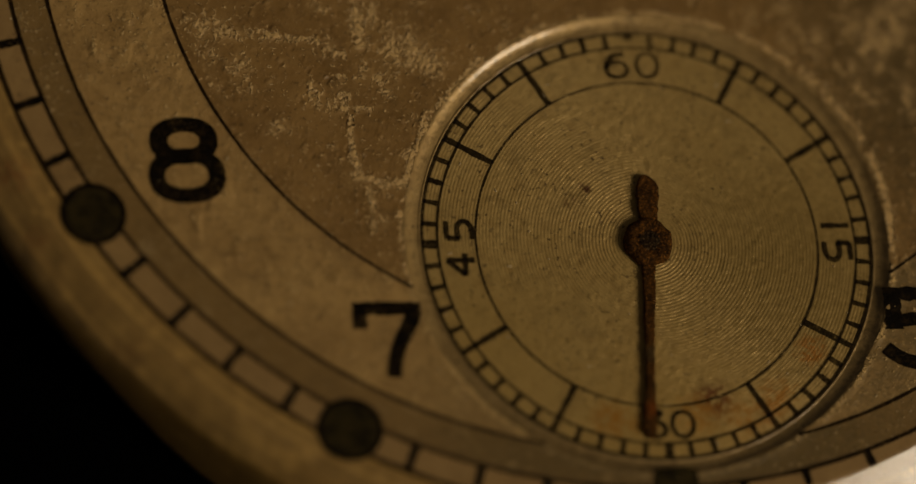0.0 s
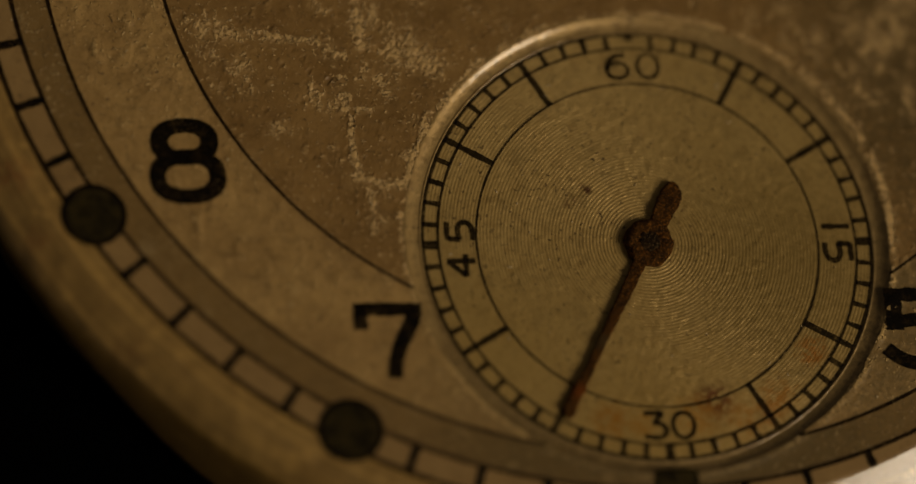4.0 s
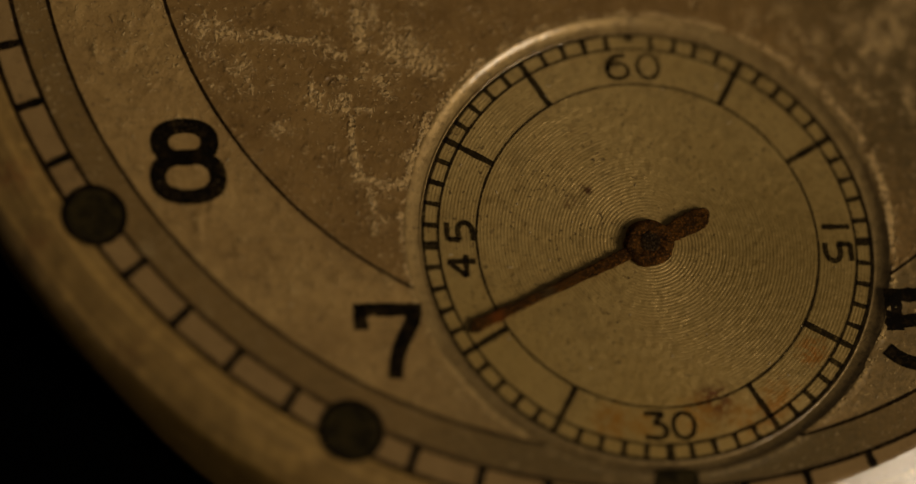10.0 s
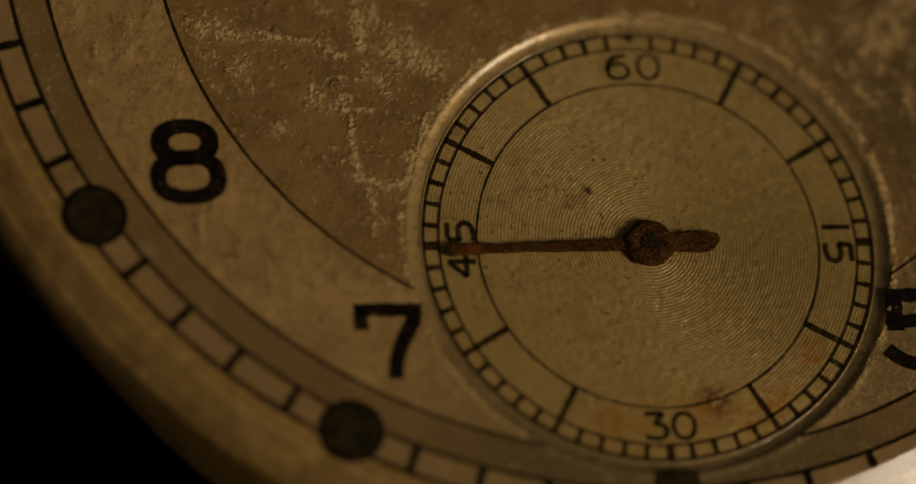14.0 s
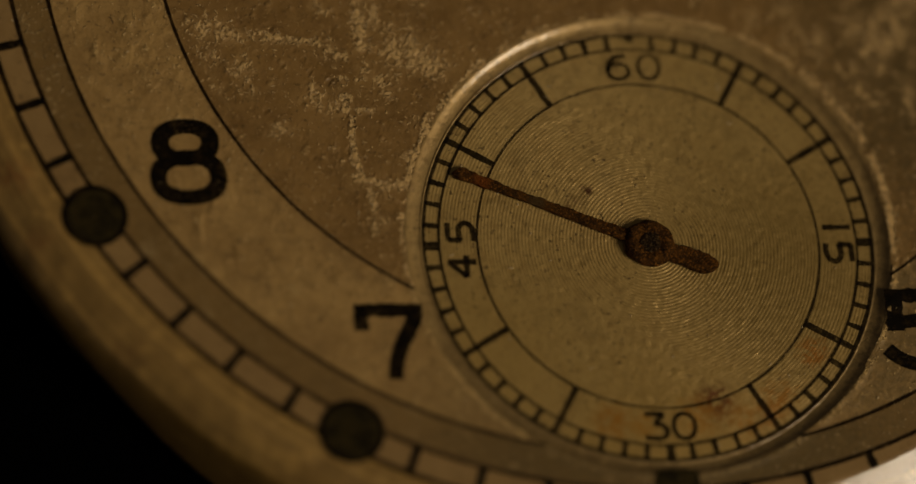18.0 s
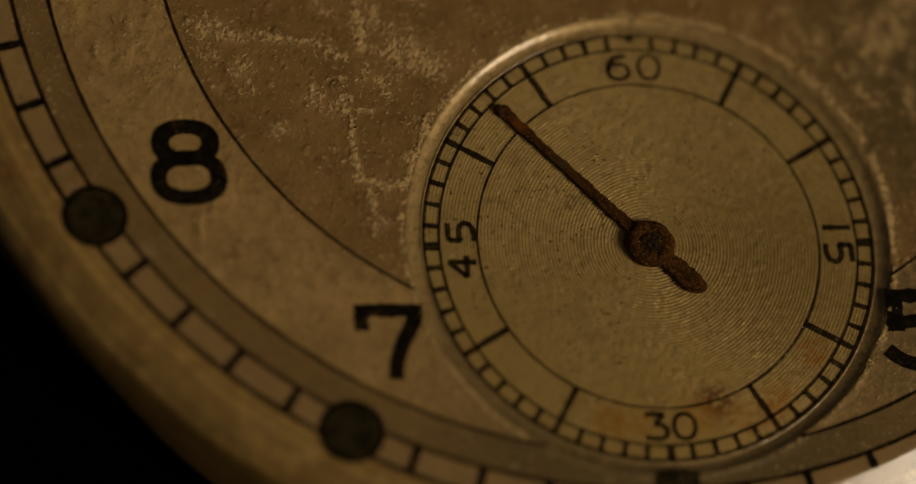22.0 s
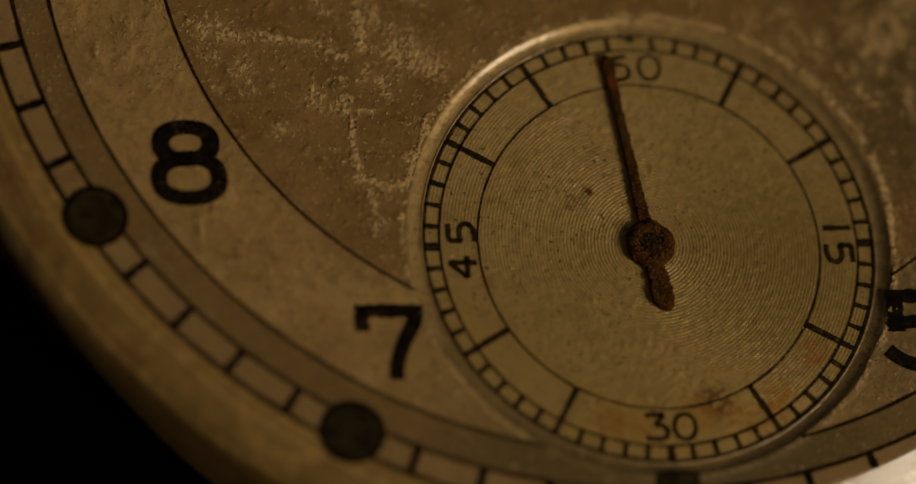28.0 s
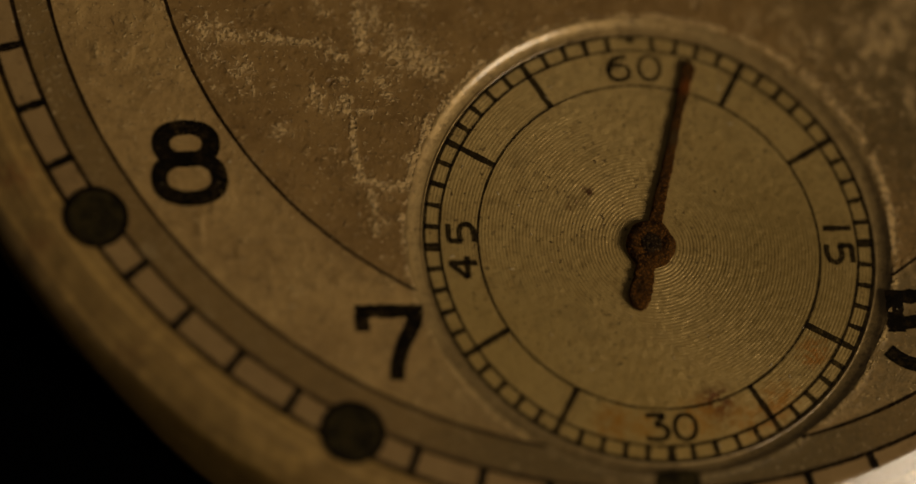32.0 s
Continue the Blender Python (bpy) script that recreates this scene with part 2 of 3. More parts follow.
m_cloth = black_cloth()


# ---- mesh helpers ----
def mesh_of(name, verts, faces, mat, smooth=True, crust=None):
    """A mesh from millimetre points over the dial's face."""
    v = np.asarray(verts, dtype=float).reshape(-1, 3) * MM
    me = bpy.data.meshes.new(name)
    me.from_pydata(v.tolist(), [], faces.tolist() if isinstance(faces, np.ndarray) else faces)
    me.materials.append(mat)
    if smooth:
        me.polygons.foreach_set("use_smooth", np.ones(len(me.polygons), dtype=bool))
    if crust is not None:
        me.attributes.new("crust", "FLOAT", "POINT").data.foreach_set("value", np.asarray(crust, dtype=np.float32).ravel())
    me.update()
    return me


def part(name, mesh, parent, label="", at=None):
    ob = new(name, mesh)
    ob.parent = parent
    if at is not None:
        ob.matrix_basis = at
    return tagged(ob, label=label)


def grid_faces(rows, cols, wrap=False):
    i, j = np.meshgrid(np.arange(rows - 1), np.arange(cols if wrap else cols - 1), indexing="ij")
    k = (j + 1) % cols
    return np.stack([i * cols + j, i * cols + k, (i + 1) * cols + k, (i + 1) * cols + j], -1).reshape(-1, 4)


def hashed(i, j, seed):
    h = (i.astype(np.int64) * 374761393 + j.astype(np.int64) * 668265263 + seed * 144665) & 0x7FFFFFFF
    h = ((h ^ (h >> 13)) * 1274126177) & 0x7FFFFFFF
    h = ((h ^ (h >> 16)) * 362437) & 0x7FFFFFFF
    return ((h ^ (h >> 11)) & 0xFFFF) / 65535.0


def soft_noise(x, y, scale, seed):
    x, y = x * scale, y * scale
    i, j = np.floor(x), np.floor(y)
    u, v = x - i, y - j
    u, v = u * u * (3 - 2 * u), v * v * (3 - 2 * v)
    a, b = hashed(i, j, seed), hashed(i + 1, j, seed)
    c, d = hashed(i, j + 1, seed), hashed(i + 1, j + 1, seed)
    return (a * (1 - u) + b * u) * (1 - v) + (c * (1 - u) + d * u) * v


def cloudy(x, y, scale, seed, octaves=4):
    s, w, total = 0.0, 0.5, 0.0
    for k in range(octaves):
        s = s + w * soft_noise(x, y, scale * 2 ** k, seed + k)
        total += w
        w *= 0.55
    return s / total


def blobs(x, y, cell, seed, keep):
    """Rounded grains, one at most in each cell; keep (0..1) says how many stay."""
    gx, gy = np.floor(x / cell), np.floor(y / cell)
    best = np.zeros_like(x)
    for di in (-1, 0, 1):
        for dj in (-1, 0, 1):
            i, j = gx + di, gy + dj
            px = (i + 0.5 + 0.8 * (hashed(i, j, seed) - 0.5)) * cell
            py = (j + 0.5 + 0.8 * (hashed(i, j, seed + 1) - 0.5)) * cell
            size = cell * (0.25 + 0.5 * hashed(i, j, seed + 2))
            there = hashed(i, j, seed + 3) < keep
            d2 = ((x - px) ** 2 + (y - py) ** 2) / size ** 2
            best = np.maximum(best, np.where(there, np.clip(1 - d2, 0, 1) * size / cell, 0))
    return best


def near_line(x, y, ax, ay, bx, by, wide):
    ux, uy = bx - ax, by - ay
    t = np.clip(((x - ax) * ux + (y - ay) * uy) / (ux * ux + uy * uy), 0, 1)
    return np.exp(-(((x - ax - t * ux) ** 2 + (y - ay - t * uy) ** 2) / wide ** 2))


# crusted scratches in the lacquer: ends and width
SCARS = [(-11.49, -3.71, -10.31, -3.83, 0.20), (-10.82, -3.84, -9.13, -4.01, 0.12), (-8.82, -4.27, -8.29, -4.45, 0.14), (-7.79, -2.83, -7.74, -4.08, 0.26),
         (-7.31, -2.84, -7.37, -3.44, 0.16), (-6.56, -4.01, -5.87, -4.81, 0.45), (-8.59, -5.18, -8.49, -5.22, 0.11), (-8.44, -5.72, -8.43, -6.21, 0.17),
         (-9.43, -5.38, -9.31, -5.90, 0.15), (-7.96, -5.13, -7.67, -4.82, 0.13), (-7.36, -5.16, -7.30, -5.58, 0.13), (-8.11, -6.22, -7.54, -6.18, 0.10),
         (-8.36, -6.36, -8.35, -7.73, 0.10), (-8.35, -7.73, -8.21, -8.33, 0.14), (-8.31, -8.37, -6.89, -8.54, 0.13), (-7.91, -8.65, -7.98, -9.91, 0.12),
         (-6.04, -6.52, -6.75, -8.05, 0.16)]
EAST_SCARS = [(4.9, -3.2, 5.6, -4.7, 0.22), (6.9, -2.9, 7.3, -4.5, 0.22), (8.0, -3.4, 8.5, -4.8, 0.2), (6.3, -5.2, 7.2, -6.4, 0.16),
         (7.63, -3.88, 6.8, -5.46, 0.3), (7.92, -4.36, 7.55, -5.1, 0.3), (5.31, -5.33, 5.35, -5.7, 0.3), (5.72, -5.99, 6.2, -6.66, 0.3), (6.8, -3.38, 6.82, -3.95, 0.3),
         (5.82, -4.12, 5.91, -4.78, 0.25), (8.19, -5.68, 8.4, -6.72, 0.25), (3.78, -3.41, 3.84, -3.69, 0.25), (4.84, -4.19, 4.97, -4.57, 0.25)]


# granular crusts: place and reach
PATCHES = [(-7.6, -3.2, 0.45), (-7.1, -3.6, 0.40), (-6.6, -4.5, 0.45), (-6.9, -5.0, 0.35), (-12.4, -3.4, 0.38), (-11.8, -3.6, 0.35), (-12.4, -4.3, 0.45), (-12.2, -5.3, 0.35), (-9.4, -5.6, 0.28), (-8.5, -6.0, 0.34), (-7.3, -5.5, 0.32), (-7.7, -4.9, 0.25), (-10.5, -6.7, 0.33), (-8.3, -8.3, 0.28), (-7.5, -8.6, 0.25), (-7.7, -9.6, 0.28), (-6.5, -6.6, 0.24), (-6.7, -7.8, 0.26)]


def rim_drop(x, y):
    """How far the plate has rolled over: the edge is worn unevenly, deeper on one side."""
    r, west = np.hypot(x, y), -x / (np.hypot(x, y) + 1e-9)
    s = r - (18.70 + 0.90 * west)
    slid = np.where(s > 0.12, s - 0.06, np.clip(s, 0, 1) ** 2 / 0.24)
    thin = np.clip(5.0 * (west - 0.64), 0, 1)
    south = np.clip((-y / (r + 1e-9) - 0.58) / 0.25, 0, 1)
    return 0.30 * south * (np.clip(r - 19.75, 0, 2) / 0.9) ** 2 + (0.54 - 0.36 * west) * slid + (0.42 - 0.25 * thin) * (np.clip(r - 19.7 - 0.2 * west, 0, 2) / 0.9) ** 2 + (0.6 - 0.45 * thin) * (np.clip(r - 20.3 - 0.2 * west, 0, 1) / 0.32) ** 2


def face_relief(x, y):
    """The lacquered face: crusts and grains in the middle, calmer towards the rim. Returns the height and where pale crust lies."""
    r = np.hypot(x, y)
    inner = np.clip((13.5 - r) / 0.25, 0, 1)
    patch = np.clip((cloudy(x, y, 0.45, 11) - 0.44) * 5, 0, 1)
    scar = np.zeros_like(x)
    qx, qy = x + 0.2 * (soft_noise(x, y, 2.5, 5) - 0.5), y + 0.2 * (soft_noise(x, y, 2.5, 6) - 0.5)
    for ax, ay, bx, by, wide in SCARS + EAST_SCARS:
        scar = np.maximum(scar, near_line(qx, qy, ax, ay, bx, by, wide))
    scar = np.where(x > 3.0, 0.55 * scar, scar)
    for px, py, wide in PATCHES:
        scar = np.maximum(scar, 0.55 * np.exp(-((qx - px) ** 2 + (qy - py) ** 2) / wide ** 2))
    east = np.clip((x - 2.0) / 3.0, 0, 1) * np.clip((y + 10.5) / 2.0, 0, 1)
    chipped = np.exp(-((np.hypot(x - SUB[0], y - SUB[1]) - 7.18 - 0.16 * east) / 0.10) ** 2) * np.clip((cloudy(x, y, 2.2, 17) - 0.33) * 4, 0, 1)
    scar = np.maximum(scar, 0.7 * chipped)
    upper = np.clip((y + 9.5) / 4, 0, 1)
    cluster = np.clip((cloudy(x, y, 1.15, 13, 4) - 0.555) * 8, 0, 1) * (0.3 + 0.7 * patch)
    scar = scar * np.clip(0.25 + 1.5 * cloudy(x, y, 2.4, 19, 3) - 0.25, 0, 1.2)
    much = np.clip(0.42 * cluster * (0.35 + 0.65 * upper) + 1.15 * scar, 0, 1)
    wx = x + 0.16 * (soft_noise(x, y, 3.2, 23) - 0.5) + 0.06 * (soft_noise(x, y, 9.0, 25) - 0.5)
    wy = y + 0.16 * (soft_noise(x, y, 3.2, 27) - 0.5) + 0.06 * (soft_noise(x, y, 9.0, 29) - 0.5)
    big = np.clip((cloudy(wx, wy, 4.2, 31, 4) - (0.70 - 0.24 * much)) * 7, 0, 1)
    small = np.clip((cloudy(wx, wy, 8.5, 21, 2) - (0.84 - 0.36 * much)) * 6, 0, 1)
    small = np.maximum(small, 1.7 * blobs(wx, wy, 0.15, 33, 0.055 + 0.46 * much))
    small = np.maximum(small, 1.5 * blobs(wx, wy, 0.24, 35, 0.015 + 0.55 * much))
    z = inner * (0.021 * small + 0.015 * big + 0.006 * scar * (0.5 + soft_noise(x, y, 6, 8)))
    z = z - inner * (0.028 * blobs(wx, wy, 0.22, 41, 0.05) + 0.022 * blobs(wx, wy, 0.12, 43, 0.04))
    calm = 1 - 0.8 * inner
    z = z + (1 - inner) * 0.035 * chipped * (0.3 + soft_noise(x, y, 7, 9))
    low, tiny = blobs(x, y, 0.45, 51, 0.10), blobs(x, y, 0.2, 61, 0.09)
    lump = np.clip((cloudy(wx, wy, 2.0, 65, 4) - 0.57) * 6, 0, 1) * np.clip((cloudy(x, y, 0.4, 67) - 0.35) * 3, 0, 1)
    z = z + calm * (0.050 * low + 0.026 * tiny + 0.055 * lump) * np.clip(0.2 + (17.0 - r), 0.2, 1)
    pale = np.clip(inner * (0.90 * much + 0.32 * small) + (1 - inner) * (0.02 + 0.30 * cluster * upper + 0.50 * low + 0.45 * tiny + 0.32 * lump) + 0.75 * chipped, 0, 1)
    return z + 0.010 * (cloudy(x, y, 1.6, 71) - 0.5) + 0.03 * (cloudy(x, y, 0.35, 75, 2) - 0.5) - rim_drop(x, y), pale


def face_height(x, y):
    return face_relief(x, y)[0]


# ---- the setting ----
def cloth():
    n = 40
    g = np.linspace(-1, 1, n)
    g = np.sign(g) * np.abs(g) ** 3 * 1500
    x, y = np.meshgrid(g, g, indexing="ij")
    z = 0.0 * x
    ob = new("ground", mesh_of("ground", np.stack([x, y, z], -1), grid_faces(n, n), m_cloth))
    return tagged(ob, "matt black cloth spread flat under the watch dial", "cloth", kind="structure")


cloth()

watch = tagged(new("watch_dial"), "aged brown watch dial, pitted lacquer, black numerals, lying on black cloth", "watch dial")
watch.matrix_basis = pose(0, 0, LIFT * MM)
LIP = 7.12                 # radius of the recess at the face


def opening(r, lip):
    """Half the angle that the recess takes out of a circle of radius r."""
    d = math.hypot(*SUB)
    c = (r * r + d * d - lip * lip) / (2 * r * d)
    return 0.0 if abs(r - d) >= lip else math.acos(max(-1.0, min(1.0, c)))


def ring_part(name, r0, r1, mat, step, cols, label, lip=LIP):
    rows = max(2, int(round((r1 - r0) / step)) + 1)
    r = np.linspace(r0, r1, rows)
    # walk from one edge of the recess round the top to the other
    s = np.linspace(0, 1, cols)
    bias = 0.5 + 0.5 * np.sign(s - 0.5) * (1 - (1 - np.abs(2 * s - 1)) * (0.45 + 0.55 * (1 - np.abs(2 * s - 1)) ** 2))
    ragged = [lip + 0.13 * (cloudy(r * 1.0, r * 0 + k, 4.0, 111) - 0.5) for k in (3.0, 8.0)]
    east, west = (np.array([opening(a, c) for a, c in zip(r, edge)])[:, None] for edge in ragged)
    theta = -math.pi / 2 + east + (2 * math.pi - east - west) * bias[None, :]
    x, y = r[:, None] * np.cos(theta), r[:, None] * np.sin(theta)
    z, pale = face_relief(x, y)
    return part(name, mesh_of(name, np.stack([x, y, z], -1), grid_faces(rows, cols), mat, crust=pale), watch, label)


def revolve(name, profile, cols, mat, label, centre=(0, 0), height=None, parent=watch):
    prof = np.array(profile)
    a = np.linspace(0, 2 * math.pi, cols, endpoint=False)
    x = centre[0] + prof[:, :1] * np.cos(a)
    y = centre[1] + prof[:, :1] * np.sin(a)
    z = prof[:, 1:] + 0 * a
    if height:
        z = z + height(x, y, prof[:, :1] + 0 * a)
    return part(name, mesh_of(name, np.stack([x, y, z], -1), grid_faces(len(prof), cols, True), mat), parent, label)


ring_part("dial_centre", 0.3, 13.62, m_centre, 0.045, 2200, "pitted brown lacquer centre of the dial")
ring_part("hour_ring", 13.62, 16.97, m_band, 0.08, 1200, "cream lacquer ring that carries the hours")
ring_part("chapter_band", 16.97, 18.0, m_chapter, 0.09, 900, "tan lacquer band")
ring_part("minute_track", 18.0, 18.9, m_track, 0.06, 900, "cream minute track")


def bezel_ring():
    """The rolled edge of the plate, down to the cloth, and its flat back."""
    r = np.array([18.88, 18.95, 19.02, 19.1, 19.2, 19.3, 19.4, 19.5, 19.6, 19.7, 19.8, 19.9, 20.0, 20.1, 20.2, 20.25, 20.3, 20.35, 20.4, 20.45, 20.5, 20.55, 20.6, 20.65, 20.7, 20.75, 20.8, 20.84])[:, None]
    a = np.linspace(0, 2 * math.pi, 900, endpoint=False)
    x, y = r * np.cos(a), r * np.sin(a)
    wear = 0.08 * (cloudy(x, y, 0.9, 81) - 0.5) + 0.06 * (cloudy(x, y, 3.0, 85) - 0.5) - 0.02 * blobs(x, y, 0.5, 87, 0.25)
    streak = 0.018 * (soft_noise(r * 9 + 0 * a, 3 * np.sin(a)[None, :] + 0 * r, 1.0, 89) - 0.5)
    wear = wear * (1 - 0.9 * np.clip(2.0 * np.cos(a), 0, 1))
    streak = streak * (1 - 0.9 * np.clip(2.0 * np.cos(a), 0, 1))
    z = -rim_drop(x, y) + (wear + streak) * np.clip((r - 18.88) / 0.4, 0, 1) + 0.03 * (cloudy(x, y, 0.35, 75, 2) - 0.5)
    z = z + 0.075 * np.exp(-((r - 19.72) / 0.26) ** 2) * np.clip(-np.cos(a) * 1.5, 0, 1)      # a worn bead along the rim
    down = [(20.8, -1.75), (20.55, -1.95), (19.6, -2.5), (19.4, -2.7), (0.2, -2.7)]
    last = z[-1]
    x = np.vstack([x, 20.85 * np.cos(a)[None, :], 20.83 * np.cos(a)[None, :]] + [d[0] * np.cos(a)[None, :] for d in down])
    y = np.vstack([y, 20.85 * np.sin(a)[None, :], 20.83 * np.sin(a)[None, :]] + [d[0] * np.sin(a)[None, :] for d in down])
    z = np.vstack([z, last[None, :] - 0.06, last[None, :] - 0.25] + [np.minimum(d[1], last[None, :] - 0.3) for d in down[:2]] + [d[1] + 0 * a[None, :] for d in down[2:]])
    part("bezel", mesh_of("bezel", np.stack([x, y, z], -1), grid_faces(len(x), len(a), True), m_rim), watch, "worn silvered rim, rolled over to the edge")


bezel_ring()


# ---- the small seconds dial ----
subdial = tagged(new("seconds_dial"), "sunk small seconds dial with turned grooves")
subdial.parent = watch
subdial.matrix_basis = pose(SUB[0] * MM, SUB[1] * MM, -SINK * MM)


def groove_plate():
    pitch, per = 0.100, 6
    r = np.arange(0.25, 6.66, pitch / per)
    cols = 640
    a = np.linspace(0, 2 * math.pi, cols, endpoint=False)
    x, y = r[:, None] * np.cos(a), r[:, None] * np.sin(a)
    rr = r[:, None] + 0 * a
    wear = 0.32 + 1.25 * cloudy(x, y, 0.7, 91) * (0.6 + 0.8 * soft_noise(rr * 10, a[None, :] * 14 + 0 * rr, 1.0, 94))
    shiver = 0.10 * (soft_noise(rr * 9, a[None, :] * 3 + 0 * rr, 1.0, 93) - 0.5)
    nicked = np.clip(0.25 + 0.5 * cloudy(x, y, 0.5, 103) - 0.05 * x, 0, 1)       # dents lie thickest on the worn side
    nicks = blobs(0.7 * (x + y), 0.4 * (x - y), 0.16, 109, 0.30 * nicked) * np.where(rr < 4.9, 1.0, 0.3)
    z = 0.017 * nicks + (0.0036 + 0.0022 * np.exp(-(rr / 2.6) ** 2)) * wear * np.cos(2 * math.pi * (rr / pitch + shiver)) + np.where(rr < 4.9, 1.0, 0.4) * (0.011 * blobs(x, y, 0.2, 95, 0.16) + 0.012 * blobs(x, y, 0.13, 99, 0.12)) - 0.012 * blobs(x, y, 0.25, 97, 0.06)
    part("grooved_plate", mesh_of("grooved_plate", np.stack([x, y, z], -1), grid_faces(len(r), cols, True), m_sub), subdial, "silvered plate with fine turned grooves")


groove_plate()


def lip_wear(x, y, r):
    return 0.014 * (cloudy(x, y, 1.5, 101) - 0.5) + 0.014 * blobs(x, y, 0.16, 105, 0.2) - 0.010 * blobs(x, y, 0.2, 107, 0.12)


WALL = [(6.62, -0.02), (6.64, 0.014), (6.66, 0.026), (6.68, 0.019), (6.70, 0.004), (6.73, 0.006), (6.77, 0.012), (6.82, 0.021), (6.88, 0.037), (6.94, 0.062), (6.98, 0.086), (7.02, 0.114), (7.06, 0.140),
        (7.10, 0.155), (7.13, 0.160), (7.17, 0.156), (7.21, 0.142), (7.25, 0.11)]
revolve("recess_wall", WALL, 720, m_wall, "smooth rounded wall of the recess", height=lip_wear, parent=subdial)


# ---- print ----
def ribbon(points, widths, closed=False, across=3):
    """A flat stroke along points; returns flat points and faces."""
    p = np.asarray(points, float)
    n = len(p)
    if closed:
        d = np.roll(p, -1, 0) - np.roll(p, 1, 0)
    else:
        d = np.gradient(p, axis=0)
    d /= np.linalg.norm(d, axis=1)[:, None] + 1e-12
    side = np.stack([-d[:, 1], d[:, 0]], 1) * (np.asarray(widths, float) * np.ones(n))[:, None] / 2
    k = np.linspace(-1, 1, across)
    v = p[:, None, :] + side[:, None, :] * k[None, :, None]
    f = grid_faces(n + (1 if closed else 0), across)
    return v.reshape(-1, 2), (f % (n * across))


def printed(name, strokes, parent, height, lift=0.010, label="", mat=None):
    """Ink laid on a surface: strokes of (flat points, faces) follow its height."""
    vs, fs, base = [], [], 0
    for k, (v, f) in enumerate(strokes):
        z = height(v[:, 0], v[:, 1]) + lift + 0.0015 * k
        vs.append(np.column_stack([v, z]))
        fs += (f + base).tolist()
        base += len(v)
    return part(name, mesh_of(name, np.concatenate(vs), fs, mat or m_ink), parent, label)


def flat(x, y):
    return np.zeros_like(x)


def line(a, b, w, steps=14):
    t = np.linspace(0, 1, steps)[:, None]
    p = np.array(a) * (1 - t) + np.array(b) * t
    return ribbon(p, w * (0.80 + 0.40 * soft_noise(p[:, 0] * 17, p[:, 1] * 17, 1.0, 171)))


def bend(a, b, c, d, w0, w1, steps=20):
    t = np.linspace(0, 1, steps)[:, None]
    p = (1 - t) ** 3 * np.array(a) + 3 * (1 - t) ** 2 * t * np.array(b) + 3 * (1 - t) * t * t * np.array(c) + t ** 3 * np.array(d)
    return ribbon(p, np.linspace(w0, w1, steps))


def oval_ring(cx, cy, ox, oy, ix, iy, dx=0.0, dy=0.0, power=2.3, steps=72):
    """A closed oval with an oval hole, as in a printed figure eight."""
    t = np.linspace(0, 2 * math.pi, steps, endpoint=False)
    c, s = np.cos(t), np.sin(t)
    cp, sp = np.sign(c) * np.abs(c) ** (2 / power), np.sign(s) * np.abs(s) ** (2 / power)
    k = np.linspace(0, 1, 5)[None, :]
    x = (cx + ox * cp)[:, None] * (1 - k) + (cx + dx + ix * cp)[:, None] * k
    y = (cy + oy * sp)[:, None] * (1 - k) + (cy + dy + iy * sp)[:, None] * k
    v = np.stack([x, y], -1).reshape(-1, 2)
    return v, grid_faces(steps + 1, 5) % len(v)


def ring_line(r, w, seed):
    """A printed circle of the face, broken where the recess cuts it."""
    alpha = opening(r, 7.10)
    n = 700
    first = -math.radians(38) if r > 18.5 else -math.pi / 2 + alpha   # the outer circle is left out on one side
    a = np.linspace(first, (1.5 - 1 / 90.0) * math.pi if r > 18.5 else 1.5 * math.pi - alpha, n)
    wid = w * (0.85 + 0.3 * soft_noise(a * 40, a * 0, 1.0, seed))
    rr = r + 0.015 * (soft_noise(a * 9, a * 0, 1.0, seed + 1) - 0.5)
    printed("ring_line", [ribbon(np.column_stack([rr * np.cos(a), rr * np.sin(a)]), wid)], watch, face_height, 0.012, mat=m_line)


for k, (r, w) in enumerate([(13.66, 0.092), (16.97, 0.105), (18.01, 0.125), (18.86, 0.165)]):
    ring_line(r, w, 200 + 10 * k)

rnd = random.Random(7)
for minute in range(60):
    if minute % 5 == 0:
        continue
    t = math.radians(90 - 6 * (minute + rnd.uniform(-0.02, 0.02)))
    c, s = math.cos(t), math.sin(t)
    end = 18.5 if 21 < minute < 30 else 18.86
    printed("minute_tick", [line((18.0 * c, 18.0 * s), (end * c, end * s), 0.24)], watch, face_height, 0.014)


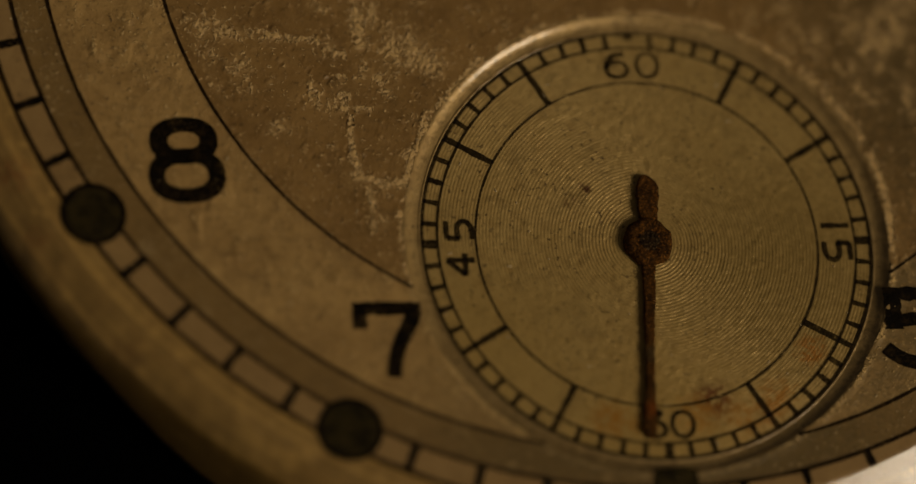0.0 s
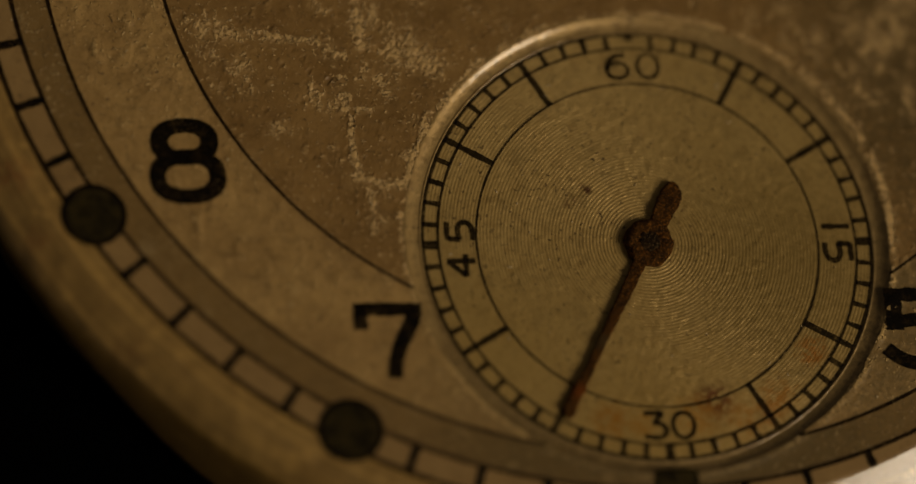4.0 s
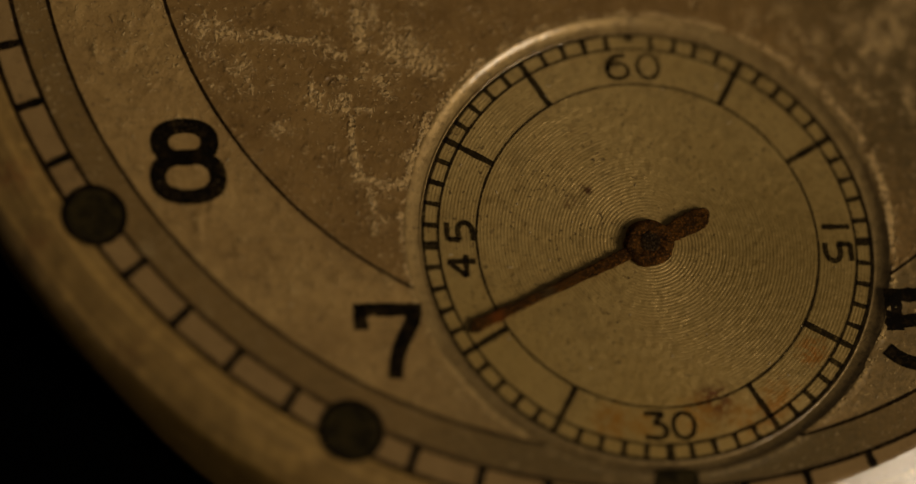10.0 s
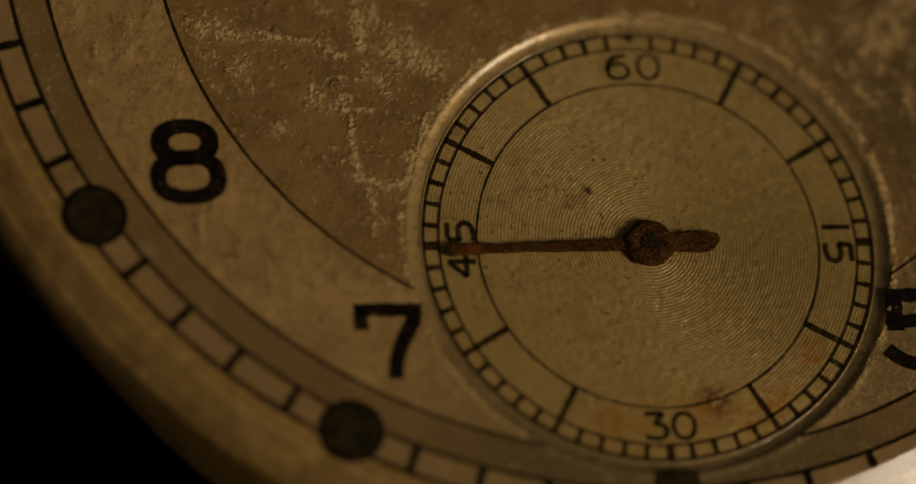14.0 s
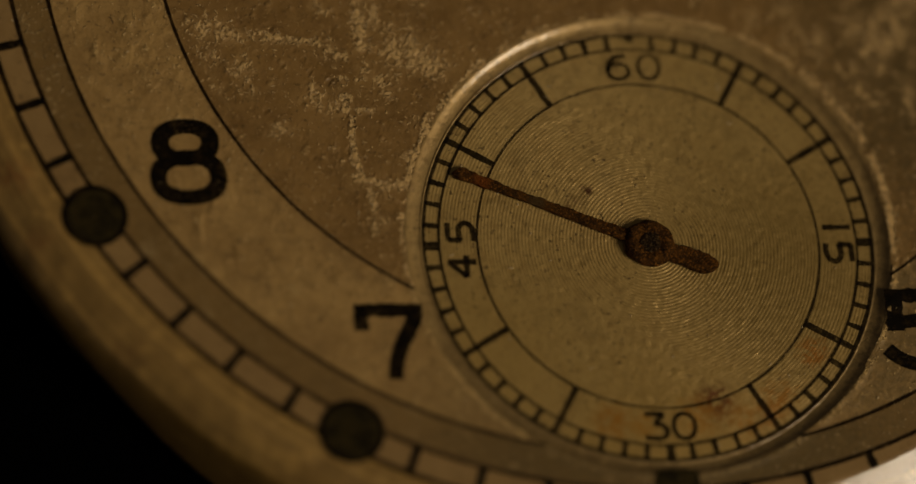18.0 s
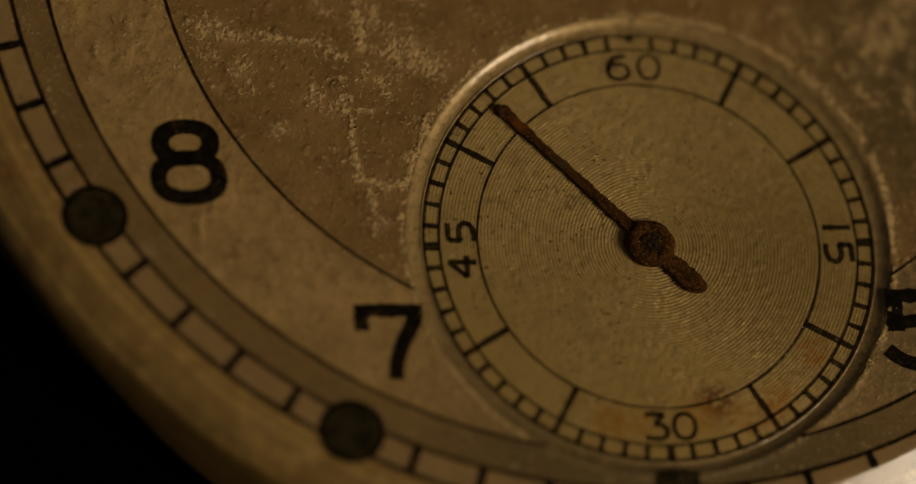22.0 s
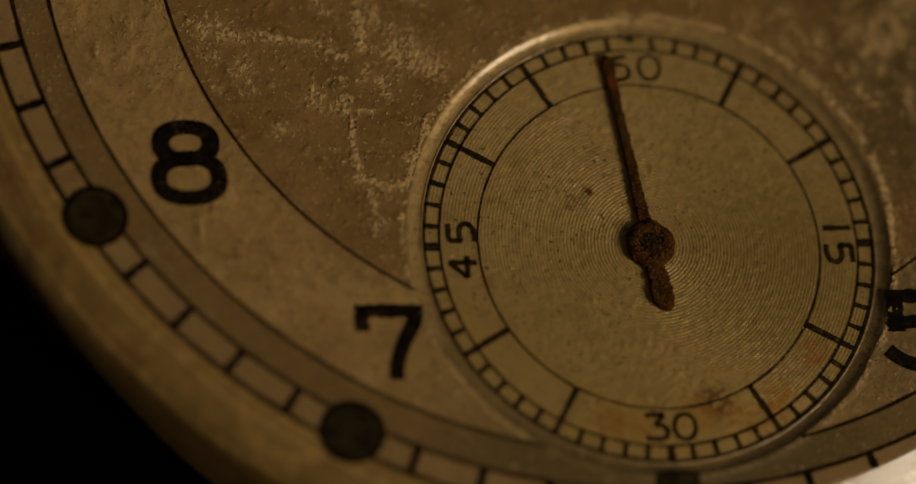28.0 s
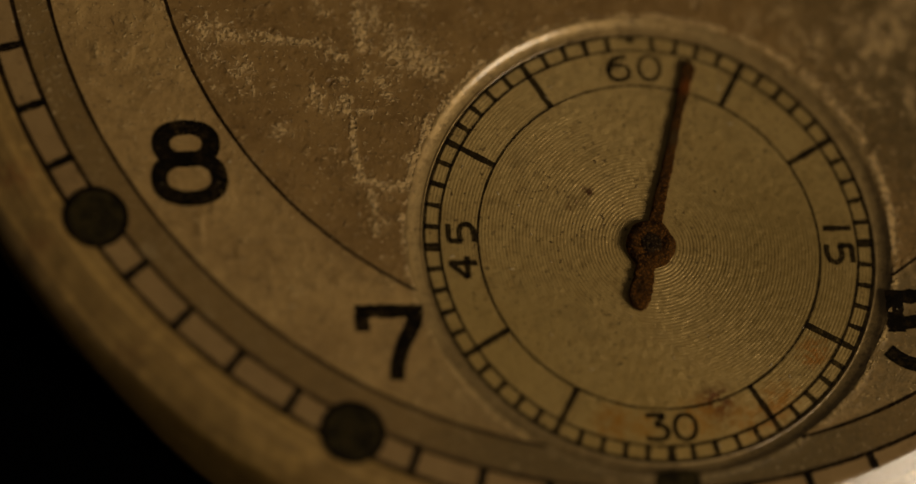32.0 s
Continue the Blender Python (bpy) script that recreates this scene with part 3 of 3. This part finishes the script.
def hour_marker(minute, square=False):
    """A flat painted marker: a round dot, or the squarish one under the seconds dial."""
    t = math.radians(90 - 6 * minute)
    cx, cy = 18.40 * math.cos(t), 18.40 * math.sin(t)
    n = 56
    a = np.linspace(0, 2 * math.pi, n, endpoint=False)
    ca, sa = np.cos(a), np.sin(a)
    if square:
        cx, cy = -0.045, -18.22
        ca, sa = 0.72 * np.sign(ca) * np.abs(ca) ** 0.3, 0.84 * np.sign(sa) * np.abs(sa) ** 0.3
    edge = 0.03 * (soft_noise(ca * 4 + minute, sa * 4, 1.0, 151) - 0.5)
    vs, radii = [], (0.02, 0.3, 0.6, 0.80, 0.88, 0.92)
    for r, h in zip(radii, (0.012, 0.012, 0.012, 0.016, 0.014, 0.0)):
        x, y = cx + (r + edge * r) * ca, cy + (r + edge * r) * sa
        vs.append(np.column_stack([x, y, face_height(x, y) * 0.5 + 0.010 + h]))
    marker = part("hour_marker", mesh_of("hour_marker", np.concatenate(vs), grid_faces(len(radii), n, True), m_dot), watch,
                  "squarish dark marker under the seconds dial" if square else "round dark hour marker with worn paint")
    if not square:
        printed("marker_outline", [oval_ring(cx, cy, 0.94, 0.94, 0.79, 0.79, power=2.0)], marker, lambda x, y: face_height(x, y) * 0.5, 0.032, "thin black outline")


for minute in range(0, 60, 5):
    hour_marker(minute, minute == 30)

printed("numeral", [oval_ring(-13.19, -7.02, 0.98, 0.73, 0.46, 0.275), oval_ring(-13.17, -8.10, 1.10, 0.85, 0.63, 0.39)], watch, face_height, 0.014, "black numeral 8")
printed("numeral", [line((-8.80, -12.31), (-6.85, -12.36), 0.40), line((-8.62, -12.15), (-8.62, -12.93), 0.40),
                    bend((-7.06, -12.45), (-7.15, -13.0), (-7.70, -13.3), (-7.78, -14.43), 0.45, 0.42)], watch, face_height, 0.014, "black numeral 7 with a slab end")
printed("numeral", [line((6.78, -12.38), (8.55, -12.41), 0.41), line((6.97, -12.19), (6.93, -13.47), 0.52),
                    bend((6.76, -13.30), (7.4, -13.12), (8.55, -13.05), (8.58, -13.75), 0.38, 0.44), bend((8.58, -13.70), (8.6, -14.62), (7.3, -14.87), (6.60, -14.02), 0.44, 0.42)],
        watch, face_height, 0.014, "black numeral 5, its edge cut by the seconds dial")


def sub_circle(r, w, seed):
    a = np.linspace(0, 2 * math.pi, 400, endpoint=False)
    wid = w * (0.75 + 0.5 * soft_noise(np.cos(a) * 12, np.sin(a) * 12, 1.0, seed))
    printed("ring_line", [ribbon(np.column_stack([r * np.cos(a), r * np.sin(a)]), wid, True)], subdial, flat, 0.010, mat=m_fine)


sub_circle(5.02, 0.068, 300)
sub_circle(6.14, 0.080, 310)
sub_circle(6.60, 0.130, 320)
for second in range(60):
    t = math.radians(90 - 6 * (second + rnd.uniform(-0.04, 0.04))) + TURN
    c, s = math.cos(t), math.sin(t)
    wide = 0.25 if second % 15 == 0 else 0.155
    r1 = 6.60
    r0 = 6.38 if second == 0 else 5.02 if second % 5 == 0 and second % 15 else 6.14
    if r0 < 6:
        wide = 0.185
    printed("second_tick", [line((r0 * c, r0 * s), (6.6 * c, 6.6 * s), wide)], subdial, flat, 0.0125, mat=m_fine)


def figure(strokes, cx, cy, turn):
    """Strokes drawn upright about the origin, put at a place and turned."""
    c, s = math.cos(turn), math.sin(turn)
    return [(np.column_stack([cx + v[:, 0] * c - v[:, 1] * s, cy + v[:, 0] * s + v[:, 1] * c]), f) for v, f in strokes]


PEN = 0.160
ZERO = [oval_ring(0, 0, 0.375, 0.445, 0.245, 0.315, power=2.1, steps=48)]
SIX = [oval_ring(0, -0.12, 0.37, 0.30, 0.245, 0.185, power=2.1, steps=48), bend((-0.31, -0.12), (-0.33, 0.15), (-0.15, 0.40), (0.24, 0.37), PEN, PEN)]
ONE = [line((0, -0.42), (0, 0.42), PEN)]
THREE = [line((-0.30, 0.36), (0.26, 0.36), PEN), line((0.24, 0.36), (-0.03, 0.05), PEN), bend((-0.05, 0.06), (0.42, 0.10), (0.45, -0.42), (-0.02, -0.38), PEN, PEN),
         line((-0.32, -0.34), (0.0, -0.38), PEN)]
FOUR = [line((0.10, -0.42), (0.10, 0.40), PEN), line((0.10, 0.38), (-0.36, -0.14), PEN), line((-0.38, -0.14), (0.30, -0.14), PEN)]
FIVE = [line((-0.26, 0.38), (0.28, 0.38), PEN), line((-0.24, 0.40), (-0.27, 0.0), PEN), bend((-0.28, 0.02), (0.44, 0.26), (0.46, -0.50), (-0.30, -0.36), PEN, PEN)]
OUT_R, OUT_L = -math.pi / 2 + TURN, math.pi / 2 + TURN
for shape, x, y, turn, tag in ((SIX, -0.29, 5.57, TURN, "6"), (ZERO, 0.62, 5.57, TURN, "0"), (THREE, -0.445, -5.55, TURN, "3"), (ZERO, 0.385, -5.58, TURN, "0"),
                               (ONE, 5.60, 0.36, OUT_R, "1"), (FIVE, 5.58, -0.44, OUT_R, "5"), (FIVE, -5.47, 0.56, OUT_L, "5"), (FOUR, -5.53, -0.47, OUT_L, "4")):
    printed("numeral", figure(shape, x, y, turn), subdial, flat, 0.012, "thin black numeral " + tag, m_fine)


# ---- dust ----
def dust():
    """Pale grains and short fibres lying on the two dials."""
    pick = np.random.RandomState(17)
    cube = np.array([(-1, -1, 0), (1, -1, 0), (1, 1, 0), (-1, 1, 0), (-0.5, -0.6, 1), (0.6, -0.5, 1), (0.5, 0.6, 1), (-0.6, 0.5, 1)], float)
    sides = [[0, 1, 5, 4], [1, 2, 6, 5], [2, 3, 7, 6], [3, 0, 4, 7], [4, 5, 6, 7]]
    vs, fs = [], []
    for k in range(170):
        x, y = pick.uniform(-18, 9), pick.uniform(-18, -2)
        if math.hypot(x, y) > 18.3:
            continue
        d = math.hypot(x - SUB[0], y - SUB[1])
        if 6.5 < d < 7.25 or d < 1.0:
            continue
        z = -SINK + 0.004 if d < 7 else float(face_height(np.array([x]), np.array([y]))[0])
        size, long, turn = pick.uniform(0.012, 0.028), pick.choice([1.0, 1.0, 1.3, 1.8, 3.0]), pick.uniform(0, math.pi)
        sx, sy = size * long, size * (0.45 if long > 3 else 1.0)
        p = cube * (sx, sy, size * 0.9)
        c, q = math.cos(turn), math.sin(turn)
        fs += [[len(vs) * 8 + i for i in f] for f in sides]
        vs.append(np.column_stack([x + p[:, 0] * c - p[:, 1] * q, y + p[:, 0] * q + p[:, 1] * c, z + LIFT + p[:, 2] - 0.003]))
    ob = new("dust", mesh_of("dust", np.concatenate(vs), fs, m_dust, smooth=False))
    tagged(ob, "pale dust grains and fibres scattered over the watch dial", "dust", kind="stuff")


dust()


# ---- the seconds hand ----
hand = tagged(new("seconds_hand"), "rusted steel seconds hand with a short counterweight")
hand.parent = watch
HUB = (SUB[0] - 0.009, SUB[1] - 0.016, -SINK + 0.100)


def bar(sections, name, label, seed, thick=0.065):
    """A flat rusted bar along +y: (y, half width, side shift) with a rounded, uneven outline."""
    ys = np.array([s[0] for s in sections])
    half = np.array([s[1] for s in sections])
    off = np.array([s[2] for s in sections])
    y = np.linspace(ys[0], ys[-1], 90)
    order = np.argsort(ys)
    h, o = np.interp(y, ys[order], half[order]), np.interp(y, ys[order], off[order])
    a = np.linspace(0, 2 * math.pi, 14, endpoint=False)
    ca, sa = np.cos(a), np.sin(a)
    x = o[:, None] + h[:, None] * np.sign(ca) * np.abs(ca) ** 0.5
    z = thick * np.sign(sa) * np.abs(sa) ** 0.35 * np.minimum(1, h[:, None] / 0.12) + 0 * y[:, None]
    yy = y[:, None] + 0 * a
    lump = soft_noise(yy * 7, a[None, :] * 2 + 0 * yy, 1.0, seed) - 0.5
    fine = soft_noise(yy * 18, a[None, :] * 4 + 0 * yy, 1.0, seed + 3) - 0.5
    x = x + np.sign(ca) * (0.055 * lump + 0.035 * fine) * np.minimum(1, h[:, None] / 0.1)
    z = z + 0.03 * lump + 0.02 * fine
    n = len(y)
    f = grid_faces(n, 14, True).tolist()
    f += [list(range(13, -1, -1)), [(n - 1) * 14 + k for k in range(14)]]
    return part(name, mesh_of(name, np.stack([x, yy, z], -1), f, m_rust), hand, label)


bar([(0.35, 0.205, 0.0), (1.2, 0.185, 0.0), (2.4, 0.16, 0.0), (3.6, 0.132, 0.0), (4.5, 0.12, 0.0), (4.9, 0.145, 0.01), (5.12, 0.175, 0.0), (5.3, 0.145, 0.01), (5.55, 0.185, 0.02), (5.78, 0.20, 0.03),
     (5.90, 0.15, 0.0), (5.97, 0.09, -0.04), (6.04, 0.03, -0.07)], "blade", "long tapering rusty blade", 401)
bar([(-0.35, 0.24, 0.0), (-0.75, 0.26, 0.0), (-1.1, 0.30, 0.0), (-1.45, 0.325, 0.0), (-1.72, 0.31, 0.01), (-1.92, 0.23, 0.04), (-2.04, 0.12, 0.07), (-2.09, 0.04, 0.08)], "counterweight", "stubby rusty tail", 411, 0.085)


def hub_ring():
    prof = np.array([(0.10, 0.13), (0.22, 0.13), (0.32, 0.15), (0.40, 0.185), (0.50, 0.20), (0.60, 0.18), (0.69, 0.11), (0.735, 0.0), (0.69, -0.07), (0.4, -0.09), (0.2, -0.09)])
    a = np.linspace(0, 2 * math.pi, 64, endpoint=False)
    w = soft_noise(np.cos(a) * 3 + 9, np.sin(a) * 3 + 9, 1.0, 421)[None, :] - 0.5
    r = prof[:, :1] * (1 + 0.10 * w)
    x, y = r * np.cos(a), r * np.sin(a)
    z = prof[:, 1:] + 0.08 * (soft_noise(x * 6, y * 6, 1.0, 423) - 0.5) + 0.04 * (soft_noise(x * 16, y * 16, 1.0, 427) - 0.5)
    part("hub", mesh_of("hub", np.stack([x, y, z], -1), grid_faces(len(prof), 64, True), m_rust), hand, "round rusty hub")
    prof = np.array([(0.01, 0.195), (0.10, 0.192), (0.19, 0.184), (0.26, 0.172), (0.31, 0.150), (0.33, 0.10), (0.2, -0.10)])
    x, y = prof[:, :1] * np.cos(a), prof[:, :1] * np.sin(a)
    z = prof[:, 1:] + 0.06 * (soft_noise(x * 14, y * 14, 1.0, 431) - 0.5) * (prof[:, 1:] > 0)
    part("pin", mesh_of("pin", np.stack([x, y, z], -1), grid_faces(len(prof), 64, True), m_pin), hand, "dark worn pin in the hub")


hub_ring()


def motions():
    """Five beats a second: the hand rests, then jumps on."""
    rows = []
    for beat in range(0, 161):
        at = pose(HUB[0] * MM, HUB[1] * MM, HUB[2] * MM, 0, 0, -6.0 * (0.2 * beat + 30.95))
        rows.append((0.2 * beat, at))
        if beat < 160:
            rows.append((0.2 * beat + 0.167, at))
    walk(hand, rows)


motions()
